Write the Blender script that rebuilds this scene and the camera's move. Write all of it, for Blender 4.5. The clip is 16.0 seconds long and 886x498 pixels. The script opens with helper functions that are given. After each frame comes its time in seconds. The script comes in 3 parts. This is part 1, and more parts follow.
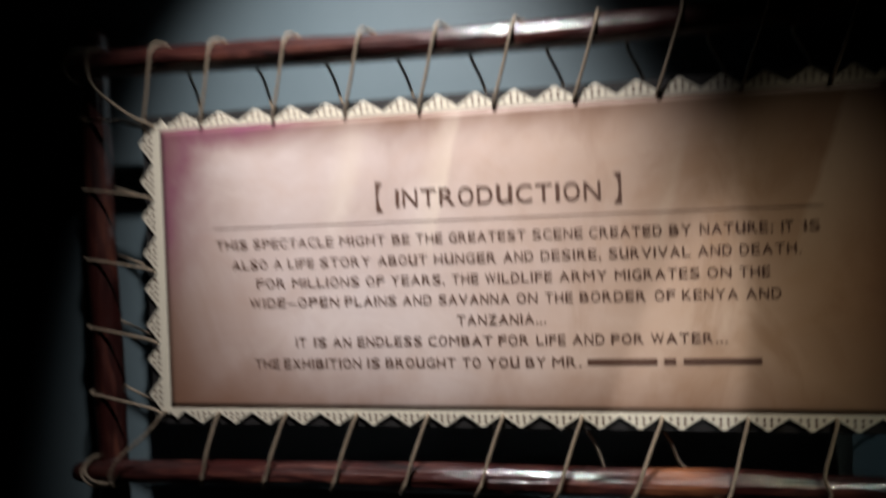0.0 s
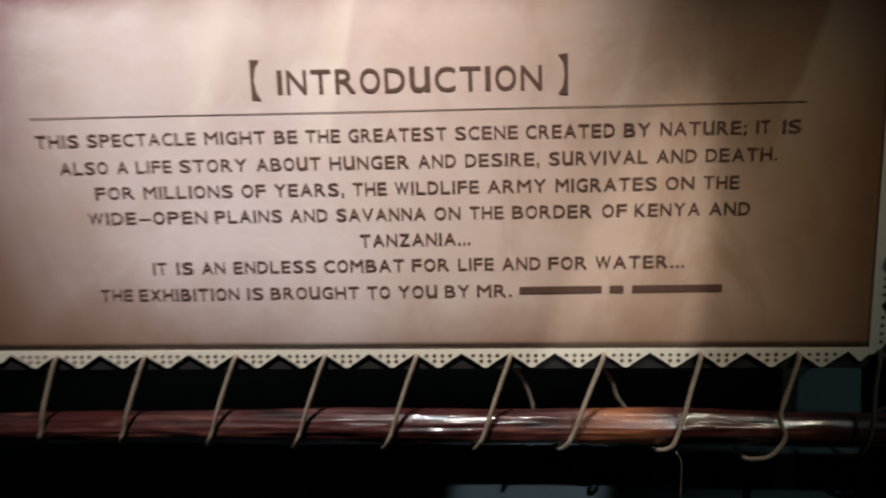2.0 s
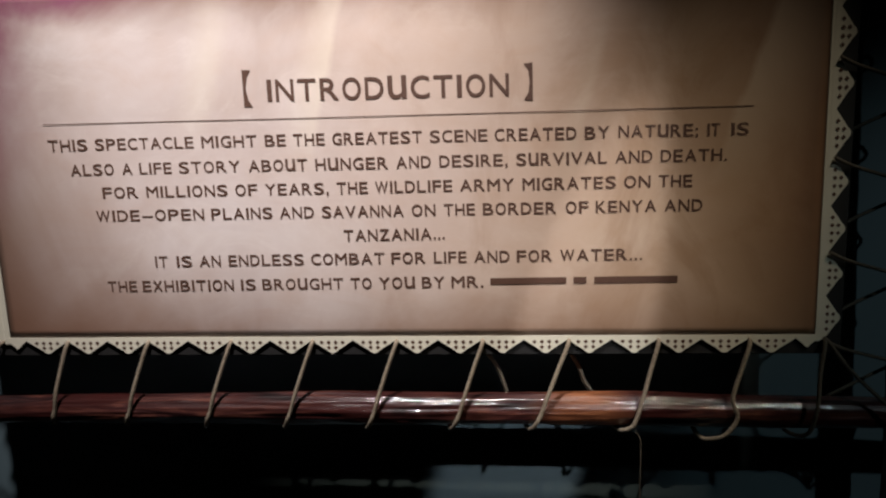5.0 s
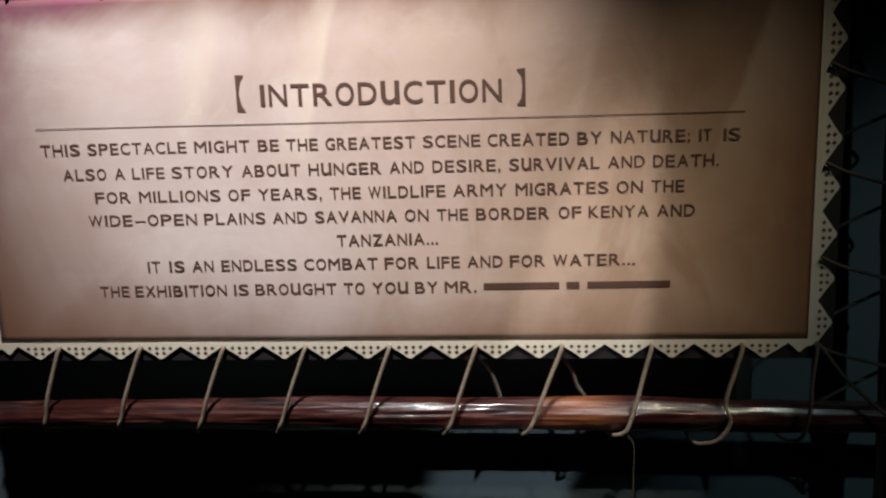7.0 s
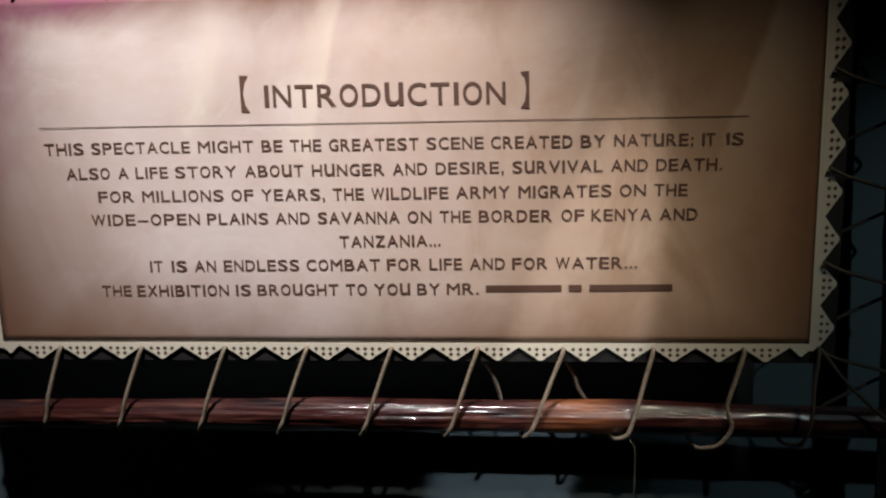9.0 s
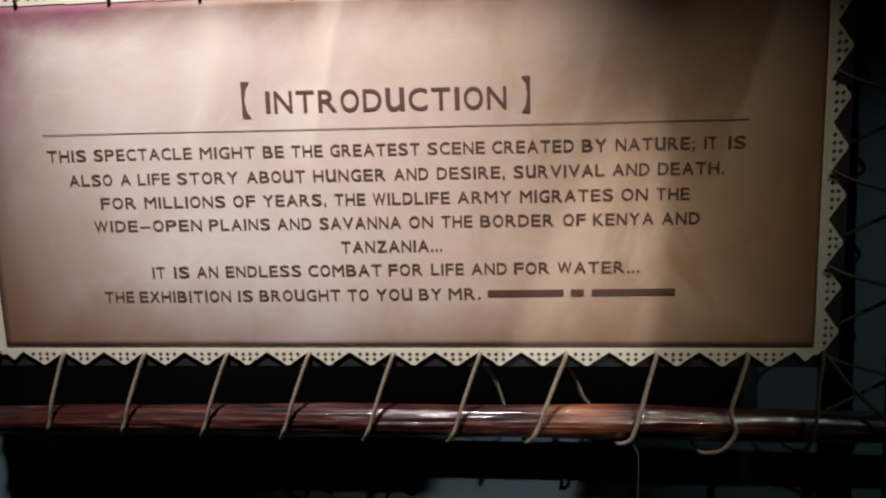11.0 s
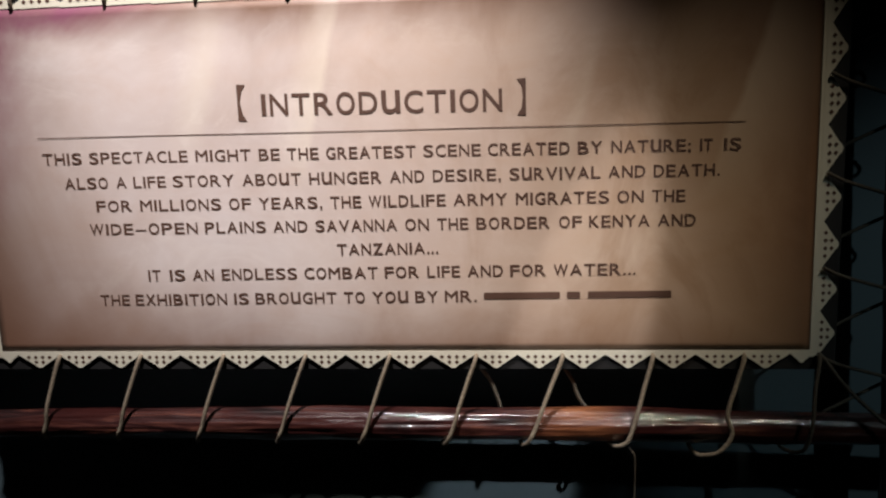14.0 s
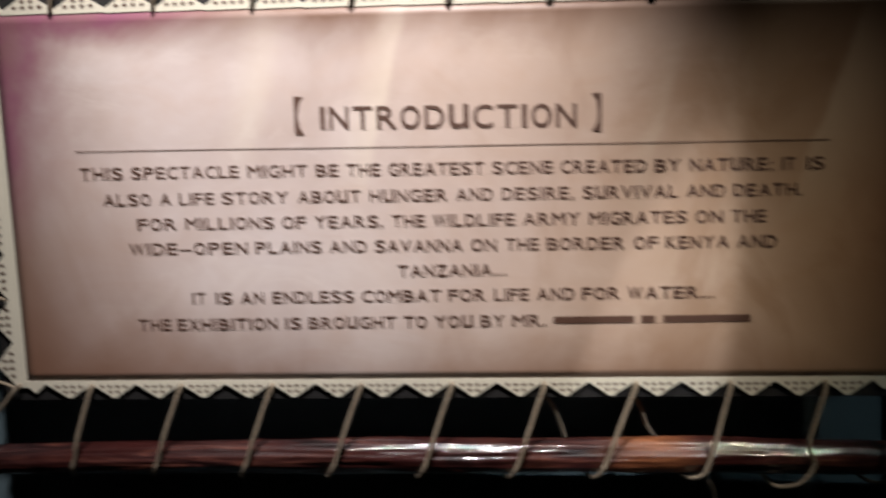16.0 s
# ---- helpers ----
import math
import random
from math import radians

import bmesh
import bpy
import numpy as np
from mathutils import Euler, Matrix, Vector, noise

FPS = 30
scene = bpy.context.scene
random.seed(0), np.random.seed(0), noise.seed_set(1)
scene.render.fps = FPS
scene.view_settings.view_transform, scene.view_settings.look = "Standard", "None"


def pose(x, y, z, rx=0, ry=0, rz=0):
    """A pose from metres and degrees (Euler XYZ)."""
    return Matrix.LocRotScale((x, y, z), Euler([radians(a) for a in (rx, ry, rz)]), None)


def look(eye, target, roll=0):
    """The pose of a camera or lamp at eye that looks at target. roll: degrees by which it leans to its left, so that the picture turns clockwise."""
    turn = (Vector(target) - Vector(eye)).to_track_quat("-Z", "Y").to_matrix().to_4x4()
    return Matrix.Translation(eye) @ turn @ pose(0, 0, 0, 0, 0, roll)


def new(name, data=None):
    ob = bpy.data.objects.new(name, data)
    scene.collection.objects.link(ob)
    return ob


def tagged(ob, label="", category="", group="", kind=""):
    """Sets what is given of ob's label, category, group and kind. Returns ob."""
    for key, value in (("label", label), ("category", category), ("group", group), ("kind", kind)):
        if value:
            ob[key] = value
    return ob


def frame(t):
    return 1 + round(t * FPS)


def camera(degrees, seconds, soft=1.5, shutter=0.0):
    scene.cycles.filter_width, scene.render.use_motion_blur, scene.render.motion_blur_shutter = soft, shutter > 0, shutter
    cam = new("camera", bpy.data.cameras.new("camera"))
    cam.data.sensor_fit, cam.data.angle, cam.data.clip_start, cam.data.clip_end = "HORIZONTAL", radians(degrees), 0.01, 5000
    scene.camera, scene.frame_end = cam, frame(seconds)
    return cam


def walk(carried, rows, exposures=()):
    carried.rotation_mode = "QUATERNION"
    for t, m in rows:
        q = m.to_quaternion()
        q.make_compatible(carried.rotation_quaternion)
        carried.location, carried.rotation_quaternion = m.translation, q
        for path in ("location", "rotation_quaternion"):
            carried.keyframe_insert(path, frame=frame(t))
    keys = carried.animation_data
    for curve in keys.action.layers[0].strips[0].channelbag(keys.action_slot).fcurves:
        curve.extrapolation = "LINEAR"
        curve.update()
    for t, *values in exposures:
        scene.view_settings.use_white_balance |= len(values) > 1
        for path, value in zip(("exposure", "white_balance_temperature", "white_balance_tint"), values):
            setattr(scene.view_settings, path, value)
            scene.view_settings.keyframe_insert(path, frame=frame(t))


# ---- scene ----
cam = camera(66.7, 16.0, 2.2, 1.0)
PATH = [
    (0, (0.777, -1.101, 1.519), (0.334, 0.849, 1.523), -2.5),
    (0.2, (0.775, -1.041, 1.508), (0.353, 0.912, 1.457), -2.3),
    (0.5, (0.731, -0.953, 1.511), (0.449, 1.026, 1.435), -2.0),
    (1, (0.701, -0.856, 1.543), (0.56, 1.126, 1.319), -3.3),
    (1.5, (0.716, -0.843, 1.549), (0.62, 1.127, 1.217), -1.5),
    (2, (0.737, -0.875, 1.533), (0.556, 1.09, 1.206), -1.9),
    (2.5, (0.761, -0.902, 1.538), (0.477, 1.041, 1.16), -1.8),
    (3, (0.775, -0.93, 1.533), (0.508, 1.018, 1.171), -1.8),
    (3.5, (0.773, -0.948, 1.528), (0.479, 1.001, 1.188), -2.0),
    (4, (0.793, -0.943, 1.533), (0.578, 1.019, 1.211), -2.1),
    (6.5, (0.798, -0.947, 1.535), (0.567, 1.012, 1.207), -2.2),
    (7, (0.8, -0.944, 1.535), (0.591, 1.02, 1.224), -2.1),
    (7.5, (0.799, -0.946, 1.536), (0.592, 1.019, 1.227), -2.1),
    (8, (0.794, -0.947, 1.536), (0.573, 1.017, 1.227), -1.7),
    (8.5, (0.795, -0.947, 1.533), (0.569, 1.015, 1.217), -1.9),
    (9, (0.797, -0.945, 1.533), (0.587, 1.021, 1.232), -1.6),
    (11.5, (0.802, -0.942, 1.535), (0.574, 1.024, 1.245), -1.9),
    (12, (0.803, -0.941, 1.534), (0.582, 1.026, 1.248), -1.6),
    (12.5, (0.806, -0.943, 1.536), (0.588, 1.027, 1.262), -1.8),
    (13, (0.805, -0.944, 1.537), (0.582, 1.025, 1.26), -2.0),
    (13.5, (0.804, -0.944, 1.537), (0.591, 1.025, 1.258), -2.0),
    (14, (0.805, -0.942, 1.535), (0.585, 1.025, 1.251), -2.0),
    (14.5, (0.81, -0.937, 1.529), (0.613, 1.031, 1.234), -2.3),
    (15, (0.811, -0.93, 1.524), (0.632, 1.037, 1.216), -1.4),
    (15.5, (0.764, -0.916, 1.518), (0.586, 1.061, 1.274), -0.6),
    (15.8, (0.720, -0.910, 1.506), (0.566, 1.077, 1.320), -1.3),
    (16, (0.673, -0.905, 1.534), (0.531, 1.077, 1.307), -1.6),
]
walk(cam, [(t, look(eye, target, roll)) for t, eye, target, roll in PATH], ((0, -0.17), (0.5, -0.18), (1, -0.28), (1.5, -0.28), (2, -0.16), (2.5, -0.14), (4, -0.09), (16, -0.09)))

# ---- world and lamps ----
world = bpy.data.worlds.new("world")
scene.world = world
world.use_nodes = True
world.node_tree.nodes["Background"].inputs[0].default_value = (0.02, 0.025, 0.03, 1)
world.node_tree.nodes["Background"].inputs[1].default_value = 0.05


def spot(name, eye, target, watts, colour, degrees, blend, radius, roll=0, narrow=1.0):
    lamp = bpy.data.lights.new(name, "SPOT")
    lamp.energy, lamp.color, lamp.spot_size, lamp.spot_blend, lamp.shadow_soft_size = watts, colour, radians(degrees), blend, radius
    ob = new(name, lamp)
    ob.matrix_world = look(eye, target, roll) @ Matrix.Diagonal((narrow, 1, 1, 1))
    return ob


# a warm spot close above the sign, a second and a cool one farther along, and a narrow oval beam from behind the visitor
spot("ceiling_spot_warm", (0.60, -0.75, 3.00), (0.42, 0.00, 1.68), 320, (1.0, 0.935, 0.93), 49.5, 1.0, 0.03, 43, 0.75)
spot("ceiling_spot_small", (1.80, -0.95, 3.04), (0.91, 0.00, 1.23), 80, (1.0, 0.87, 0.68), 17.5, 1.0, 0.012)
spot("ceiling_spot_cool", (2.14, -2.20, 3.26), (1.48, 0.10, 1.16), 36, (0.80, 0.97, 1.0), 18, 0.9, 0.03)
spot("ceiling_spot_oval", (2.00, -2.20, 3.23), (0.80, 0.00, 0.90), 195, (0.97, 0.97, 1.0), 19.5, 0.3, 0.016, -18, 0.21)


# ---- materials ----
def material(name, base=(0.5, 0.5, 0.5), rough=0.6, metal=0.0, coat=0.0):
    m = bpy.data.materials.new(name)
    m.use_nodes = True
    b = m.node_tree.nodes["Principled BSDF"]
    b.inputs["Base Color"].default_value = (*base, 1)
    b.inputs["Roughness"].default_value = rough
    b.inputs["Metallic"].default_value = metal
    b.inputs["Coat Weight"].default_value = coat
    return m, m.node_tree.nodes, m.node_tree.links, b


def coords(nodes, links, scale=(1, 1, 1), kind="Object"):
    tc = nodes.new("ShaderNodeTexCoord")
    mp = nodes.new("ShaderNodeMapping")
    mp.inputs["Scale"].default_value = scale
    links.new(tc.outputs[kind], mp.inputs[0])
    return mp.outputs[0]


def noise_tex(nodes, links, vec, scale, detail=4.0, rough=0.55, distort=0.0):
    n = nodes.new("ShaderNodeTexNoise")
    n.inputs["Scale"].default_value, n.inputs["Detail"].default_value = scale, detail
    n.inputs["Roughness"].default_value, n.inputs["Distortion"].default_value = rough, distort
    links.new(vec, n.inputs["Vector"])
    return n.outputs[0]


def ramp(nodes, links, fac, stops):
    r = nodes.new("ShaderNodeValToRGB")
    e = r.color_ramp.elements
    while len(e) < len(stops):
        e.new(0.5)
    for el, (p, c) in zip(e, stops):
        el.position, el.color = p, (*c, 1) if len(c) == 3 else c
    links.new(fac, r.inputs[0])
    return r.outputs[0]


def mix(nodes, links, fac, a, b, blend="MIX"):
    n = nodes.new("ShaderNodeMix")
    n.data_type, n.blend_type = "RGBA", blend
    for sock, v in ((n.inputs[0], fac), (n.inputs[6], a), (n.inputs[7], b)):
        if isinstance(v, (int, float)):
            sock.default_value = v
        elif isinstance(v, tuple):
            sock.default_value = (*v, 1)
        else:
            links.new(v, sock)
    return n.outputs[2]


def calc(nodes, links, op, a, b=0.0, clamp=False):
    n = nodes.new("ShaderNodeMath")
    n.operation, n.use_clamp = op, clamp
    for sock, v in zip(n.inputs, (a, b)):
        if isinstance(v, (int, float)):
            sock.default_value = v
        else:
            links.new(v, sock)
    return n.outputs[0]


def bump(nodes, links, bsdf, height, strength, dist):
    n = nodes.new("ShaderNodeBump")
    n.inputs["Strength"].default_value, n.inputs["Distance"].default_value = strength, dist
    links.new(height, n.inputs["Height"])
    links.new(n.outputs[0], bsdf.inputs["Normal"])


def parchment():
    """Printed parchment: mottled beige with browned, noisy edges, light falloff painted into two corners and a pink
    stain in one corner. Local x 0 to 1.2, z 0 to 0.51.
    """
    m, nd, ln, b = material("printed_parchment", rough=0.5)
    v = coords(nd, ln)
    sep = nd.new("ShaderNodeSeparateXYZ")
    ln.new(v, sep.inputs[0])
    x, z = sep.outputs[0], sep.outputs[2]
    big = noise_tex(nd, ln, v, 3.2, 5, 0.6, 0.6)
    mid = noise_tex(nd, ln, v, 14, 5, 0.6)
    fine = noise_tex(nd, ln, coords(nd, ln, (60, 60, 260)), 4, 3, 0.6)
    cloud = noise_tex(nd, ln, coords(nd, ln, (1, 1, 1.8)), 7.5, 6, 0.7, 1.5)
    col = ramp(nd, ln, big, [(0.32, (0.50, 0.41, 0.375)), (0.50, (0.605, 0.524, 0.497)), (0.68, (0.70, 0.64, 0.625))])
    col = mix(nd, ln, calc(nd, ln, "MULTIPLY", calc(nd, ln, "SUBTRACT", mid, 0.25, True), 0.55), col, (0.48, 0.33, 0.24))
    col = mix(nd, ln, calc(nd, ln, "MULTIPLY", fine, 0.10), col, (0.36, 0.26, 0.20))
    col = mix(nd, ln, ramp(nd, ln, cloud, [(0.50, (0, 0, 0)), (0.74, (0.26,) * 3)]), col, (0.50, 0.34, 0.26))
    col = mix(nd, ln, ramp(nd, ln, cloud, [(0.30, (0.30,) * 3), (0.46, (0, 0, 0))]), col, (0.74, 0.67, 0.62))

    # pale streaks across the parchment: soft on one side, crisp on the other
    def pale_streak(x0, z0, x1, z1, wide, crisp):
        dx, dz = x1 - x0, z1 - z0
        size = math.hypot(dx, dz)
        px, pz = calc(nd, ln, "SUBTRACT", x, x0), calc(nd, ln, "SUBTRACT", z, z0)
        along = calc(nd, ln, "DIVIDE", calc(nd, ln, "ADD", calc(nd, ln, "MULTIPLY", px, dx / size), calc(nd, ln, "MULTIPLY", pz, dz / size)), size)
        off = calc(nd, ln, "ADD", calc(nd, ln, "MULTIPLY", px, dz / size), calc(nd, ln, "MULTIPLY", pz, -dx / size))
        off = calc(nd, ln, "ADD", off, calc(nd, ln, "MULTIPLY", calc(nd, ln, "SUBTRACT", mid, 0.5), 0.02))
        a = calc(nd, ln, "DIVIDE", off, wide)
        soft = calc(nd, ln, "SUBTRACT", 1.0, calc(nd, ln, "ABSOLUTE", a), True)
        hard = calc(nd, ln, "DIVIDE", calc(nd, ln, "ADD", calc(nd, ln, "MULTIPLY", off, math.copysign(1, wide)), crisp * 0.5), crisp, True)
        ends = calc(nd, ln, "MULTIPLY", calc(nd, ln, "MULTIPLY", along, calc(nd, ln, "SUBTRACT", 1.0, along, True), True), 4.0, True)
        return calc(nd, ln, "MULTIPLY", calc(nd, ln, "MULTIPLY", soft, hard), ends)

    # browner towards one end
    tan = calc(nd, ln, "DIVIDE", calc(nd, ln, "SUBTRACT", calc(nd, ln, "ADD", x, calc(nd, ln, "MULTIPLY", big, 0.2)), 0.50), 0.85, True)
    col = mix(nd, ln, calc(nd, ln, "MULTIPLY", tan, 0.84), col, (0.45, 0.25, 0.095))
    patch = noise_tex(nd, ln, coords(nd, ln, (1.0, 1, 0.55)), 9.0, 5, 0.65, 0.8)
    col = mix(nd, ln, calc(nd, ln, "MULTIPLY", ramp(nd, ln, patch, [(0.48, (0, 0, 0)), (0.66, (0.55,) * 3)]), tan), col, (0.26, 0.125, 0.045))
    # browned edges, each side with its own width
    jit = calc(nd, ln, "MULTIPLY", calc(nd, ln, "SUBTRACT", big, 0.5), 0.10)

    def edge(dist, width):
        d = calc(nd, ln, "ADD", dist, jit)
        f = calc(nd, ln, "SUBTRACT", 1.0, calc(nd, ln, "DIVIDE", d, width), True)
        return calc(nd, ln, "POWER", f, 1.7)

    # the right browning is wide because it also holds painted light falloff
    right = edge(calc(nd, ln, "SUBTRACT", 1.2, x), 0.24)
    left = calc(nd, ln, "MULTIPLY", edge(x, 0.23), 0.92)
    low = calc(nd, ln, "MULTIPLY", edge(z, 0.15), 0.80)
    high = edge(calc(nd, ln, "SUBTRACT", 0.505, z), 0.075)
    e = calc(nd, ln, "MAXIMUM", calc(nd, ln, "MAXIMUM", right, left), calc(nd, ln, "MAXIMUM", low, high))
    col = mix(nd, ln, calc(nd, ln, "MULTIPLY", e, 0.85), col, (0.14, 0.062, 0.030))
    # upper corner: brown print, darkened further to paint in the lamp's falloff
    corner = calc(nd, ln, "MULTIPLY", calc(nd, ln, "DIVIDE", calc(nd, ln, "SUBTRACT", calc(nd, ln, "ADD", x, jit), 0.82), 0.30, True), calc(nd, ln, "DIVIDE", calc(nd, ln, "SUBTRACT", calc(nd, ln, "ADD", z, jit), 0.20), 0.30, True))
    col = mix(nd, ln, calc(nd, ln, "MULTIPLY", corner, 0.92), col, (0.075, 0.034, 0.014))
    # the last streak paints in the tip of the oval beam
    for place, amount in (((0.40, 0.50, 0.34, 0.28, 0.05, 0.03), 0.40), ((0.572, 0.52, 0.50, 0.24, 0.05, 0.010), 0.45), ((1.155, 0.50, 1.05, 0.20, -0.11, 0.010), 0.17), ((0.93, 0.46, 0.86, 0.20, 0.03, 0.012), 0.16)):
        col = mix(nd, ln, calc(nd, ln, "MULTIPLY", pale_streak(*place), amount), col, (0.80, 0.72, 0.58))
    # pink stain in the upper corner
    stain = calc(nd, ln, "MAXIMUM", edge(x, 0.15), edge(calc(nd, ln, "SUBTRACT", 0.505, z), 0.060))
    near = calc(nd, ln, "SUBTRACT", 1.0, calc(nd, ln, "DIVIDE", calc(nd, ln, "ADD", x, calc(nd, ln, "SUBTRACT", 0.505, z)), 0.36), True)
    stain = calc(nd, ln, "MULTIPLY", stain, calc(nd, ln, "MULTIPLY", near, 2.2), True)
    stain = calc(nd, ln, "MULTIPLY", stain, calc(nd, ln, "MULTIPLY", mid, 1.5), True)
    col = mix(nd, ln, stain, col, (0.21, 0.065, 0.115))
    # lower corner darkened in the colour where the lamp fades out
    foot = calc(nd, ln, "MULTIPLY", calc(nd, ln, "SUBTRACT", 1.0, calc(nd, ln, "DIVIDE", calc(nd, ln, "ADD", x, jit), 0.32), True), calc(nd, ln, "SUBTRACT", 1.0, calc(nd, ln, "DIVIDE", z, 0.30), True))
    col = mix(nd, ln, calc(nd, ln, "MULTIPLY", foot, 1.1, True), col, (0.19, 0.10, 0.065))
    # the thin dark rim of the print
    rim = calc(nd, ln, "MINIMUM", calc(nd, ln, "MINIMUM", x, calc(nd, ln, "SUBTRACT", 1.2, x)), z)
    rim = calc(nd, ln, "SUBTRACT", 1.0, calc(nd, ln, "DIVIDE", rim, 0.004), True)
    col = mix(nd, ln, calc(nd, ln, "MULTIPLY", rim, 0.8), col, (0.05, 0.03, 0.02))
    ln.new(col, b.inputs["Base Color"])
    bump(nd, ln, b, mix(nd, ln, 0.35, big, cloud), 0.2, 0.006)
    return m


def varnished_wood(name="varnished_wood", worn=None):
    """Dark red varnish over peeled wood: long streaks, worn orange patches and a broken gloss. A worn stretch (from, to along the pole) has lost its coat."""
    m, nd, ln, b = material(name, rough=0.3, coat=0.5)
    b.inputs["Coat Roughness"].default_value = 0.09
    v = coords(nd, ln, (1.0, 9, 9), "UV")
    grain = noise_tex(nd, ln, v, 5.0, 8, 0.7, 1.2)
    fine = noise_tex(nd, ln, coords(nd, ln, (3.0, 40, 40), "UV"), 6.0, 4, 0.6, 0.4)
    blot = noise_tex(nd, ln, coords(nd, ln, (1.0, 2.2, 2.2), "UV"), 4.5, 3)
    col = ramp(nd, ln, grain, [(0.38, (0.008, 0.003, 0.003)), (0.50, (0.038, 0.012, 0.011)), (0.61, (0.105, 0.036, 0.025)), (0.73, (0.23, 0.09, 0.045))])
    col = mix(nd, ln, ramp(nd, ln, blot, [(0.46, (0, 0, 0)), (0.60, (1, 1, 1))]), col, (0.035, 0.009, 0.008))
    col = mix(nd, ln, ramp(nd, ln, fine, [(0.50, (0, 0, 0)), (0.75, (0.42, 0.42, 0.42))]), col, (0.02, 0.006, 0.005))
    coat = ramp(nd, ln, grain, [(0.34, (0.45,) * 3), (0.50, (1.0,) * 3)])
    if worn:
        sep = nd.new("ShaderNodeSeparateXYZ")
        ln.new(coords(nd, ln, (1, 1, 1), "UV"), sep.inputs[0])
        half = (worn[1] - worn[0]) / 2
        off = calc(nd, ln, "ABSOLUTE", calc(nd, ln, "SUBTRACT", sep.outputs[0], worn[0] + half))
        off = calc(nd, ln, "ADD", off, calc(nd, ln, "MULTIPLY", calc(nd, ln, "SUBTRACT", grain, 0.5), 0.16))
        bare = calc(nd, ln, "DIVIDE", calc(nd, ln, "SUBTRACT", half, off), 0.05, True)
        wood = ramp(nd, ln, grain, [(0.40, (0.10, 0.032, 0.014)), (0.62, (0.29, 0.112, 0.046))])
        col = mix(nd, ln, calc(nd, ln, "MULTIPLY", bare, 0.75), col, wood)
        coat = mix(nd, ln, calc(nd, ln, "MULTIPLY", bare, 0.88), coat, (0.0, 0.0, 0.0))
    ln.new(col, b.inputs["Base Color"])
    ln.new(ramp(nd, ln, blot, [(0.35, (0.50,) * 3), (0.60, (0.30,) * 3)]), b.inputs["Roughness"])
    ln.new(coat, b.inputs["Coat Weight"])
    b.inputs["Coat IOR"].default_value = 1.85
    b.inputs["Specular IOR Level"].default_value = 0.25
    bump(nd, ln, b, mix(nd, ln, 0.35, grain, fine), 0.5, 0.004)
    ripple = noise_tex(nd, ln, coords(nd, ln, (16, 14, 14), "UV"), 1.0, 4, 0.6, 0.5)
    soft = nd.new("ShaderNodeBump")
    soft.inputs["Strength"].default_value, soft.inputs["Distance"].default_value = 1.0, 0.0030
    ln.new(mix(nd, ln, 0.3, ripple, grain), soft.inputs["Height"])
    ln.new(soft.outputs[0], b.inputs["Coat Normal"])
    return m


def hemp(name="hemp_rope", shade=(1, 1, 1), shade_mix=0.0):
    m, nd, ln, b = material(name, rough=0.85)
    v = coords(nd, ln)
    n = noise_tex(nd, ln, v, 300, 3)
    n2 = noise_tex(nd, ln, v, 14, 2)
    col = ramp(nd, ln, n, [(0.3, (0.125, 0.098, 0.068)), (0.7, (0.30, 0.255, 0.19))])
    col = mix(nd, ln, calc(nd, ln, "MULTIPLY", n2, 0.5), col, (0.22, 0.16, 0.10))
    col = mix(nd, ln, shade_mix, col, shade)
    ln.new(col, b.inputs["Base Color"])
    bump(nd, ln, b, n, 0.5, 0.001)
    return m


def plaster(name, low, high, rough, size=2.0):
    m, nd, ln, b = material(name, rough=rough)
    v = coords(nd, ln)
    n = noise_tex(nd, ln, v, size, 5, 0.6)
    f = noise_tex(nd, ln, v, 90, 3)
    ln.new(mix(nd, ln, calc(nd, ln, "MULTIPLY", f, 0.2), ramp(nd, ln, n, [(0.3, low), (0.7, high)]), tuple(0.8 * c for c in low)), b.inputs["Base Color"])
    bump(nd, ln, b, f, 0.15, 0.001)
    return m


def speckled(name, base, rough, amount=0.25, scale=40):
    m, nd, ln, b = material(name, rough=rough)
    n = noise_tex(nd, ln, coords(nd, ln), scale, 4)
    ln.new(mix(nd, ln, calc(nd, ln, "MULTIPLY", n, amount * 2), base, tuple(0.55 * c for c in base)), b.inputs["Base Color"])
    bump(nd, ln, b, n, 0.1, 0.0006)
    return m


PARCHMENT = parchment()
WOOD = varnished_wood()
WORN_WOOD = varnished_wood("worn_varnished_wood", (1.035, 1.185))
ROPE = hemp()
# same hemp with the dim side's shade mixed into its colour
SHADED_ROPE = hemp("shaded_hemp_rope", (0.030, 0.024, 0.017), 0.80)
BLUE = plaster("blue_grey_paint", (0.100, 0.145, 0.165), (0.130, 0.180, 0.200), 0.6)
DARK = plaster("dark_paint", (0.015, 0.017, 0.02), (0.03, 0.03, 0.035), 0.8)
FLOOR = plaster("dark_carpet", (0.012, 0.012, 0.013), (0.03, 0.028, 0.026), 0.9, 20)
CREAM = speckled("cream_card", (0.66, 0.62, 0.50), 0.6, 0.12, 60)
BLACK = speckled("black_board", (0.010, 0.009, 0.009), 0.7)
INK = speckled("brown_ink", (0.095, 0.044, 0.027), 0.65, 0.3, 120)


# ---- building helpers ----
def finish(bm, smooth=True):
    bmesh.ops.recalc_face_normals(bm, faces=bm.faces)
    for f in bm.faces:
        f.smooth = smooth
    return bm


def part(name, bm, mat, parent=None, label=""):
    me = bpy.data.meshes.new(name)
    bm.to_mesh(me)
    bm.free()
    me.materials.append(mat)
    ob = new(name, me)
    ob.parent = parent
    return tagged(ob, label)


